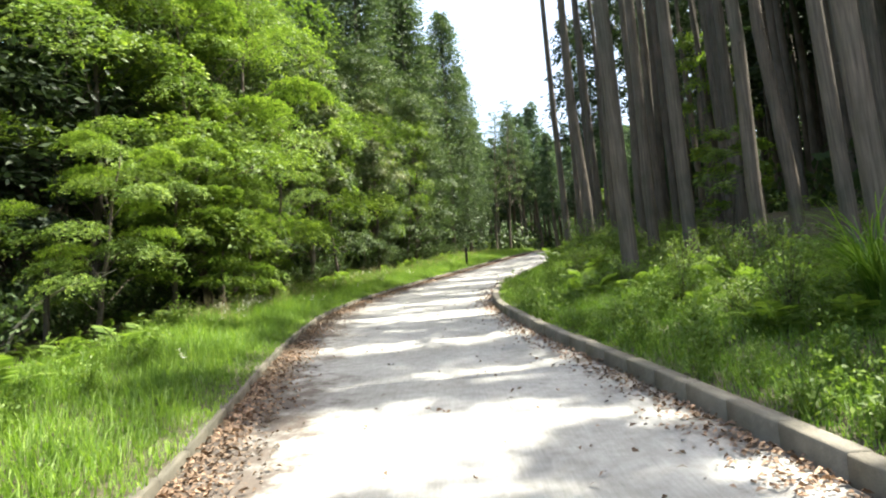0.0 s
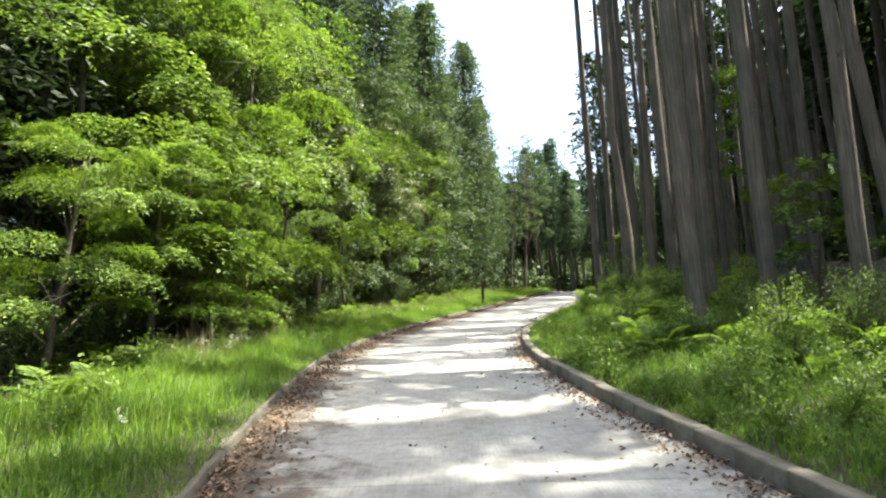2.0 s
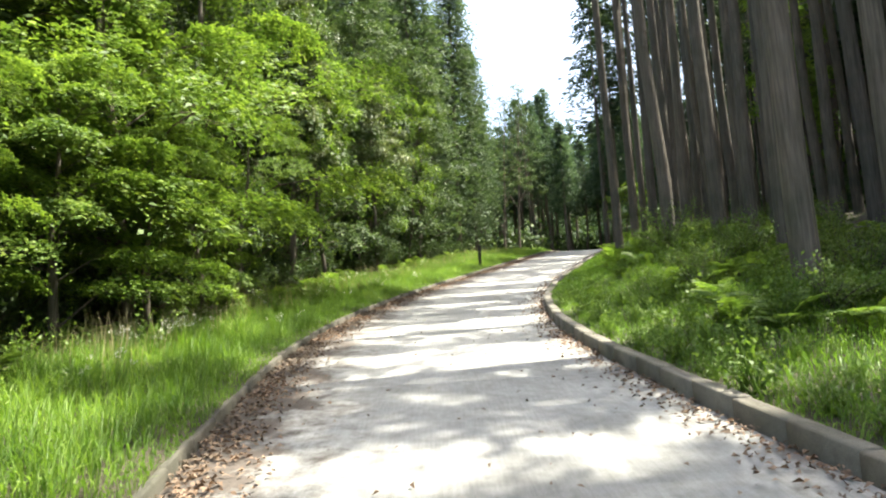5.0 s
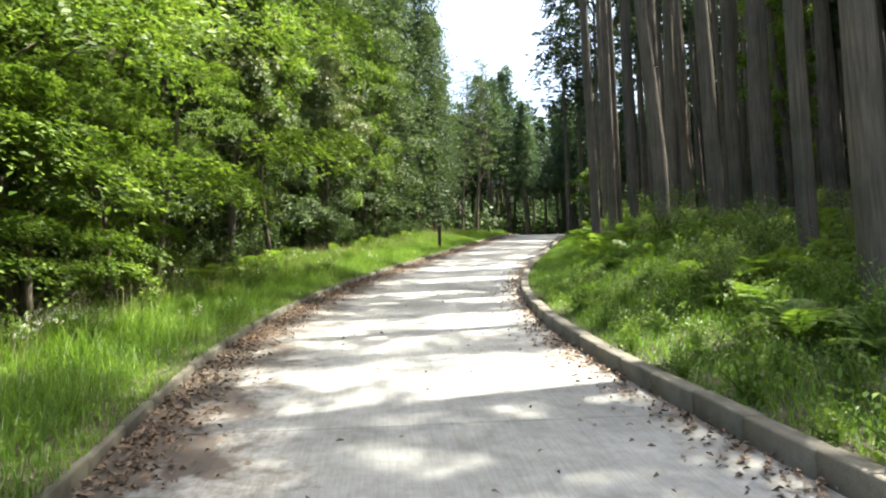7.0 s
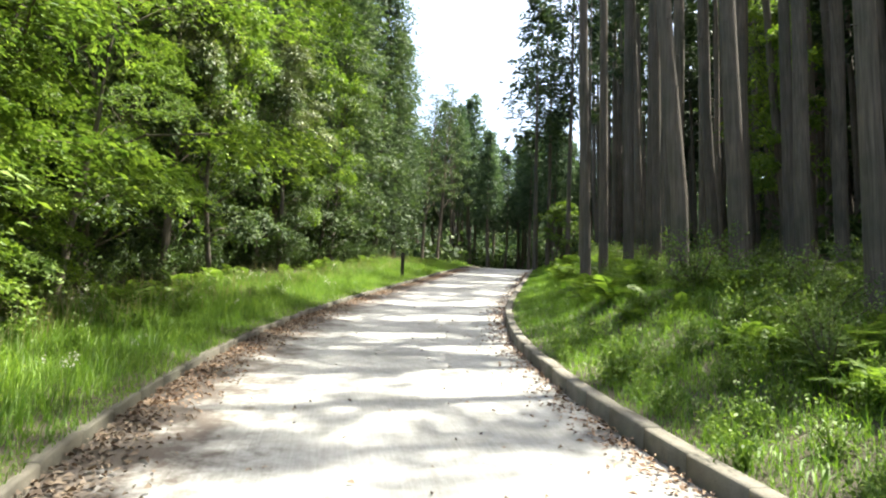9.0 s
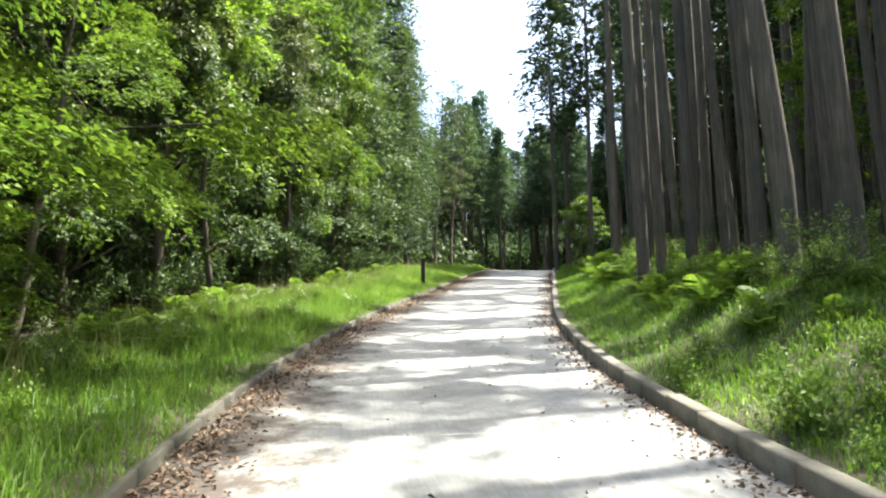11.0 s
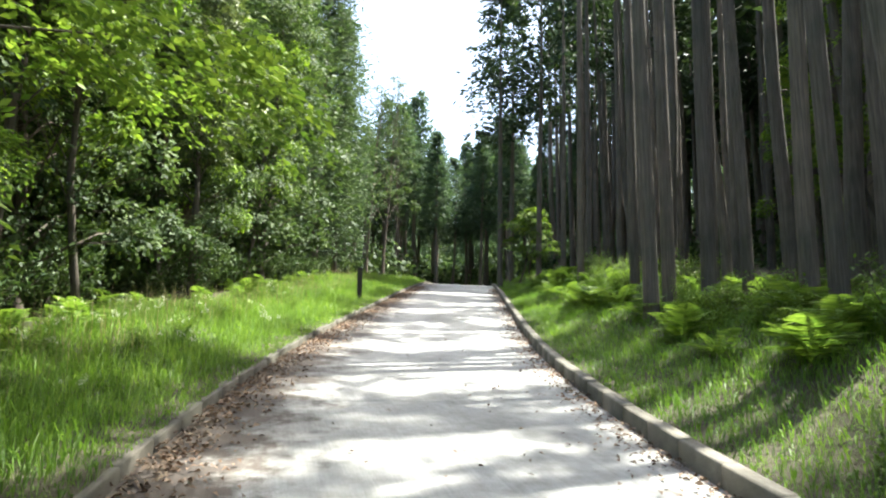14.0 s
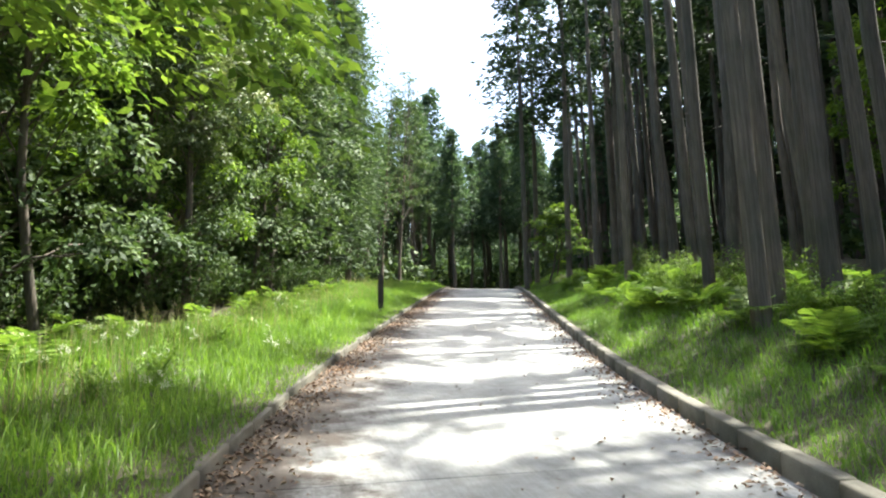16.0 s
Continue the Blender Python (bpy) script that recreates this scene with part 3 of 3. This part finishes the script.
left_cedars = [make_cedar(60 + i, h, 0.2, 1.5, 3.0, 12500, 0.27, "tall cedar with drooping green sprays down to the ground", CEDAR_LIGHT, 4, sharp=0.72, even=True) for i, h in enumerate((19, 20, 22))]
plant(left_cedars, [(-1.6, 42, 0, 1.05), (0.8, 46, 0, 0.92), (-4.2, 38.5, 0, 1.05), (-3.5, 45, 0, 1.1), (2.2, 50, 0, 0.76), (-6.8, 36, 0, 1.05), (-9.5, 33, 0, 1.05), (-11, 28, 0, 1.0), (-11.5, 23.5, 0, 1.0), (-12.5, 18.5, 0, 1.0), (-13, 13, 0, 1.0), (-2.6, 48, 0, 1.0), (-0.4, 49.5, 0, 0.9), (-6.0, 42, 0, 1.1), (-8.6, 38.5, 0, 1.1)], 12)
# sunlit here; CEDAR's dark green stands for their shade
dark_cedars = [make_cedar(65 + i, h, 0.19, 2.5, 2.7, 5000, 0.27, "cedar at the edge of the wood, shade put into its dark colour", CEDAR, 8) for i, h in enumerate((17, 20))]
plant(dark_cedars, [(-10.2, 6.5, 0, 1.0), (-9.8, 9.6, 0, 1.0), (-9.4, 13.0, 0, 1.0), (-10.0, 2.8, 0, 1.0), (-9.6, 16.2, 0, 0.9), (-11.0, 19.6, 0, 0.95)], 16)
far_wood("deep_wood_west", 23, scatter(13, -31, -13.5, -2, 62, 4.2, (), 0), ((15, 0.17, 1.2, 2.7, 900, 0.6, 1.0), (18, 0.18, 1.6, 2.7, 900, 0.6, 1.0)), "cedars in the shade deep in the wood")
thin = make_broadleaf(80, 13.6, 0.1, 1.5, 44, 52, 0.8, 0.16, EVERGREEN, "thin half-bare tree against the sky", "bare_tree", 0.35)
plant([thin], [(5.9, 55.5, 0, 1.0), (7.3, 59.0, 0, 0.95), (4.6, 54.0, 0, 0.9)], 15)


def make_post(h, w, label):
    bm = bmesh.new()
    bmesh.ops.create_cube(bm, size=1)
    bmesh.ops.scale(bm, vec=(w, w, h + 0.3), verts=bm.verts)
    bmesh.ops.translate(bm, vec=(0, 0, (h - 0.3) / 2), verts=bm.verts)
    bmesh.ops.bevel(bm, geom=bm.edges[:], offset=0.012, segments=2, affect="EDGES")
    me = bpy.data.meshes.new("post")
    bm.to_mesh(me)
    bm.free()
    me.materials.append(DARKWOOD)
    return tagged(new("wooden_post", me), label, "post")


post = make_post(1.0, 0.13, "dark weathered wooden post in the grass verge")
post.matrix_basis = at(1.2, 33.9)
post = make_post(1.5, 0.08, "thin dark stake at the edge of the wood")
post.matrix_basis = at(-6.6, 10.7)

bg = Geo()
bg.tube([(-0.15, 0, 0.9), (0.2, 0.05, 1.12), (0.6, 0.2, 1.22), (1.0, 0.3, 1.42)], [0.03, 0.026, 0.018, 0.006], 6)
bg.tube([(0.55, 0.18, 1.2), (0.8, 0.1, 1.35), (1.1, -0.1, 1.32)], [0.016, 0.01, 0.004], 5)
bg.tube([(-0.15, 0, 0.9), (-0.5, -0.1, 0.5), (-0.7, -0.1, -0.05)], [0.03, 0.028, 0.024], 6)
snag = tagged(new("dead_branch", bg.mesh("dead_branch", bark_mat("dead_wood", (0.2, 0.18, 0.16), (0.4, 0.37, 0.33)), True)), "bare grey dead branch leaning on a stake", "branch")
snag.matrix_basis = at(-6.6, 10.75)

# ---- undergrowth ----
shrubs = [make_shrub(90 + i, h, w, n, l, SHRUB, "leafy green roadside shrub") for i, (h, w, n, l) in enumerate(((0.75, 0.75, 950, 0.066), (0.5, 0.7, 800, 0.055), (1.1, 0.75, 1100, 0.07)))]
plant(shrubs, [(5.4, 17.9, 0, 1.0), (4.9, 17.0, 0, 1.1)] + scatter(16, 4.4, 8.4, 4, 20, 1.2, FRONT, 0.35) + scatter(48, 5.2, 8.4, 20, 38, 1.3, FRONT, 0.35) + scatter(17, -9, -5.6, 4, 44, 1.8, (), 0), 18, 0.5, 1.05)
bushes = [make_shrub(94 + i, 1.5, 1.3, 750, 0.14, EVERGREEN, "dark understory bush in the shade of the wood", "bush") for i in (0, 1)]
plant(bushes, [(q[0], q[1], 0, 0.6 + 0.35 * ((i * 7) % 10) / 10) for i, q in enumerate(scatter(44, -7.6, -5.9, 9, 22, 1.15, (), 0) + scatter(45, -7.4, -5.5, 22, 46, 1.2, (), 0))] + scatter(27, -13, -7.0, 4, 46, 1.9, (), 0), 28, 0.7, 1.3)
weeds = [make_shrub(97 + i, 0.5, 0.3, 320, 0.055, FERN, "leafy light green verge weed", "weed", 9) for i in (0, 1)]
plant(weeds, scatter(29, -4.4, -3.0, 4, 36, 0.9, (), 0) + scatter(30, 2.4, 5.4, 4, 19, 0.6, (), 0) + scatter(46, 4.4, 6.2, 19, 34, 0.7, (), 0), 29, 0.5, 1.15)
ferns = [make_fern(s) for s in (1, 2, 3)]
plant(ferns, [(3.1, 15.0, 0, 1.1), (3.0, 14.4, 0, 0.9), (3.6, 15.3, 0, 1.0)] + scatter(19, 3.8, 8.6, 6, 19, 1.05, FRONT, 0.35) + [(q[0], q[1], 0, 0.95 + 0.6 * ((i * 7) % 10) / 10) for i, q in enumerate(scatter(47, 3.9, 8.2, 19, 42, 1.0, FRONT, 0.35))], 21, 0.65, 1.2)
verge_ferns = [make_fern(s) for s in (4, 5)]
plant(verge_ferns, [(q[0], q[1], 0, 0.75 + 0.5 * ((i * 7) % 10) / 10) for i, q in enumerate(scatter(20, -5.6, -4.3, 6, 26, 1.1, (), 0) + scatter(41, -6.0, -4.7, 26, 42, 1.0, (), 0))], 40)

grass("grass_verge_west", 1, -1.95, -5.6, 0.6, 52, 54000, 0.38, 0.008, GRASS, "tall bright green grass along the kerb", flop=0.7)
grass("short_grass_west", 3, -1.92, -6.2, 0.6, 46, 84000, 0.2, 0.014, GRASS, "dense low grass between the taller blades", flop=0.95, short=True)


def make_flower(seed):
    """A weed with white flower heads."""
    rng = np.random.default_rng(seed)
    ob = thing("white_flower", Matrix.Identity(4), "slender verge weed with small white flower heads", "flower", "flowers in the verge")
    sg, pg = Geo(), Geo()
    for _ in range(5):
        e = np.array([rng.normal(0, 0.12), rng.normal(0, 0.12), rng.uniform(0.35, 0.6)])
        sg.tube([(0, 0, 0), e * (0.4, 0.4, 0.6), e], [0.004, 0.003, 0.002], 4)
        n = 14
        p = e + rng.normal(0, 0.022, (n, 3))
        pg.leaves(p, unit(rng, n) + (0, 0, 0.3), unit(rng, n) + (0, 0, 1), np.full(n, 0.024), np.full(n, 0.016))
    part("stalk", sg.mesh("stalk", GRASS), ob)
    part("blossom", pg.mesh("blossom", PETAL), ob)
    return ob


def make_tuft(seed, n, length, label):
    """A clump of long arching blades."""
    rng = np.random.default_rng(seed)
    ob = thing("grass_clump", Matrix.Identity(4), label, "grass", "tall grass clumps")
    g = Geo()
    u = np.linspace(0, 1, 7)
    for _ in range(n):
        a, l, out = rng.uniform(0, 6.28), length * rng.uniform(0.55, 1.1), rng.uniform(0.3, 1.0)
        d, s = np.array([math.cos(a), math.sin(a), 0]), np.array([-math.sin(a), math.cos(a), 0])
        c = d * (l * out * u ** 1.5)[:, None] + np.column_stack([0 * u, 0 * u, l * (1.15 * u - (0.3 + 0.75 * out) * u * u)]) + rng.normal(0, 0.05, 3) * (1, 1, 0)
        w = (0.0095 * (1.02 - u ** 2))[:, None]
        v = np.concatenate([c - s * w, c + s * w])
        g.put(v, [(i, i + 7, i + 8, i + 1) for i in range(6)])
    part("blade", g.mesh("blade", GRASS), ob)
    return ob


def thicket(name, seed, d0, d1, y0, y1, n, h, size, label):
    """Low dark growth, added for forest-floor shade, closes the view under the far trees."""
    rng = np.random.default_rng(seed)
    d, y = rng.uniform(d0, d1, n), rng.uniform(y0, y1, n)
    hump = 0.35 + 0.65 * np.abs(np.sin(0.9 * d + 0.6 * y) * np.cos(0.7 * y - 0.4 * d))
    z = road_z(y) + ground_off(d, y) + h * hump * rng.uniform(0, 1, n)
    g = Geo()
    g.leaves(np.column_stack([centre(y) + d * np.sqrt(1 + turn_at(y) ** 2), y, z]), unit(rng, n) + (0, 0, 0.2), unit(rng, n) + (0, 0, 0.5), size * rng.uniform(0.6, 1.3, n), size * rng.uniform(0.3, 0.6, n))
    tagged(new(name, g.mesh(name, EVERGREEN)), label, "undergrowth", kind="stuff")


thicket("thicket_north", 1, -26, -3.4, 56, 96, 22000, 3.0, 0.55, "added low growth for the shade under the far cedars")
thicket("thicket_northeast", 4, 3.4, 24, 56, 96, 20000, 3.0, 0.55, "added low growth for the shade under the far cedars beside the road")
thicket("thicket_bend", 5, -3.4, 3.4, 69, 96, 9000, 2.8, 0.55, "added low growth for the shade where the road bends out of sight")
thicket("thicket_west", 2, -17, -7.5, 30, 63, 13000, 1.9, 0.36, "added low growth for the shade under the roadside trees")
thicket("thicket_east", 3, 12.5, 44, -2, 64, 27000, 2.4, 0.55, "added low growth for the shade deep in the plantation")
blooms = [make_flower(s) for s in (1, 2, 3)]
brng = random.Random(4)
plant(blooms, [spot(-3.7 + brng.uniform(-0.4, 0.4), 14.2 + brng.uniform(-0.5, 0.5))[:2] + (0, brng.uniform(0.6, 0.85)) for _ in range(9)]
      + [spot(-4.3 + brng.uniform(-0.6, 0.5), brng.uniform(15, 34))[:2] + (0, brng.uniform(0.5, 0.8)) for _ in range(30)]
      + [spot(-3.0 + brng.uniform(-0.6, 0.8), brng.uniform(6, 28))[:2] + (0, brng.uniform(0.5, 0.8)) for _ in range(14)], 31)
tufts = [make_tuft(5, 260, 1.9, "large clump of long arching grass blades"), make_tuft(6, 60, 0.8, "clump of arching green grass on the bank")]
plant(tufts, [spot(4.55, 6.6)[:2] + (0, 1.05), spot(4.0, 12.5)[:2] + (0, 1.0)] + [spot(brng.uniform(2.6, 4.5), brng.uniform(5, 34))[:2] + (0, 0.5) if i % 2 else spot(5.2, 4.6)[:2] + (0, 0.9 if i == 0 else 0.4 + 0.02 * i) for i in range(8)][:1], 32)
straw = make_tuft(8, 70, 1.0, "pale dry grass clump on the bank")
straw.children[0].data.materials[0] = STRAW
plant([straw], [spot(brng.uniform(-3.6, 3.6), brng.uniform(66.5, 69.5))[:2] + (0, brng.uniform(0.8, 1.3)) for _ in range(14)], 39)
sapling = make_broadleaf(81, 2.9, 0.035, 1.2, 12, 260, 0.2, 0.12, MAPLE, "young sapling with level feathery branches", "sapling", 0.35, True)
plant([sapling], [(6.4, 14.2, 0, 1.0), (11.0, 45.6, 0, 1.35), (12.1, 47.0, 0, 1.2)], 33)

grass("seed_grass", 7, -3.3, -5.4, 12, 46, 3200, 0.62, 0.006, STRAW, "thin pale seed stalks above the grass verge", flop=0.3)
grass("grass_verge_east", 2, 2.03, 5.0, 1.0, 52, 42000, 0.26, 0.0075, GRASS_DARK, "uneven green grass and weeds beside the kerb", flop=0.8)
grass("short_grass_east", 4, 2.02, 6.6, 1.0, 44, 90000, 0.17, 0.014, GRASS_DARK, "dense low grass and herbs on the bank", flop=0.95, short=True)


# ---- road slabs, kerbs, leaf litter ----
def strip(y0, y1, d0, d1, z0, z1, step=0.5, across=8, seed=0):
    """A block of the road's width along the bend, with rounded upper edges."""
    ys = np.linspace(y0, y1, max(2, int((y1 - y0) / step) + 1))
    ds = np.linspace(d0, d1, across + 1)
    k, xc, z = np.sqrt(1 + turn_at(ys) ** 2), centre(ys), road_z(ys)
    e = 0.012
    prof = [(d0, z0), (d0, z1 - e)] + [(d, z1) for d in np.concatenate([[d0 + e], ds[1:-1], [d1 - e]])] + [(d1, z1 - e), (d1, z0)]
    v, uv = [], []
    for i in range(len(ys)):
        for d, h in prof:
            v.append((xc[i] + d * k[i], ys[i], z[i] + h))
            uv.append((d / HALF, ys[i]))
    n = len(prof)
    f = [(i * n + j, i * n + j + 1, (i + 1) * n + j + 1, (i + 1) * n + j) for i in range(len(ys) - 1) for j in range(n - 1)]
    for b in (0, (len(ys) - 1) * n):
        for j in range(2):
            q = (b + j, b + n - 1 - j, b + n - 2 - j, b + j + 1)
            f.append(q if b == 0 else q[::-1])
    return np.array(v), [tuple(reversed(q)) for q in f], np.array(uv)


LONG = 0.6  # a kerb block's length


def build_road():
    road = thing("road", Matrix.Identity(4), "pale grey concrete forest road with joints", "road", kind="structure")
    edges = np.arange(-28.0, 69, 5.0)
    for a, b in zip(edges[:-1], edges[1:]):
        v, f, uv = strip(a + 0.008, b - 0.008, -HALF + 0.01, HALF - 0.01, -0.13, 0.0)
        part("slab", quads("slab", v, f, ROAD, False, uv), road)
    for side, name, wide, tall, mat, look_of in ((-1, "kerb_west", 0.1, 0.09, KERB_OLD_SHADED, "low mossy concrete kerb darkened for grass shade, half hidden by grass"), (1, "kerb_east", 0.15, 0.155, KERB, "weathered grey concrete kerb in long blocks")):
        kerb = thing(name, Matrix.Identity(4), look_of, "kerb", kind="structure")
        rng = random.Random(side + 5)
        for y in np.arange(-19.8, 66, LONG):
            o, h = rng.uniform(-0.009, 0.009), tall + rng.uniform(-0.008, 0.008)
            d0, d1 = sorted((side * (HALF + o), side * (HALF + wide + o)))
            v, f, uv = strip(y + 0.005, y + LONG - 0.005, d0, d1, -0.2, h, 0.3, 2)
            part("kerb_block", quads("kerb_block", v, f, mat, False, uv), kerb)


def litter(name, seed, side, n, y0, y1, spread=0.2):
    rng = np.random.default_rng(seed)
    y = y0 + (y1 - y0) * rng.uniform(0, 1, n) ** 1.4
    d = side * (HALF - 0.02 - np.abs(rng.normal(0, spread, n)))
    p = np.column_stack([centre(y) + d * np.sqrt(1 + turn_at(y) ** 2), y, road_z(y) + 0.008 + rng.uniform(0, 0.025, n)])
    a = rng.uniform(0, 6.28, n)
    g = Geo()
    g.leaves(p, np.column_stack([np.cos(a), np.sin(a), rng.normal(0.05, 0.2, n)]), np.array((0, 0, 1.0)) + rng.normal(0, 0.35, (n, 3)), rng.uniform(0.03, 0.075, n), rng.uniform(0.016, 0.038, n), 0.35)
    tagged(new(name, g.mesh(name, LITTER)), "dry brown fallen leaves lying on the concrete", "leaf litter", kind="stuff")


litter("leaf_litter_west", 1, -1, 12000, 1, 45, 0.24)
litter("leaf_litter_east", 2, 1, 5000, 1, 45)
litter("stray_leaves", 3, 1, 420, 2, 34, 1.5)
build_road()
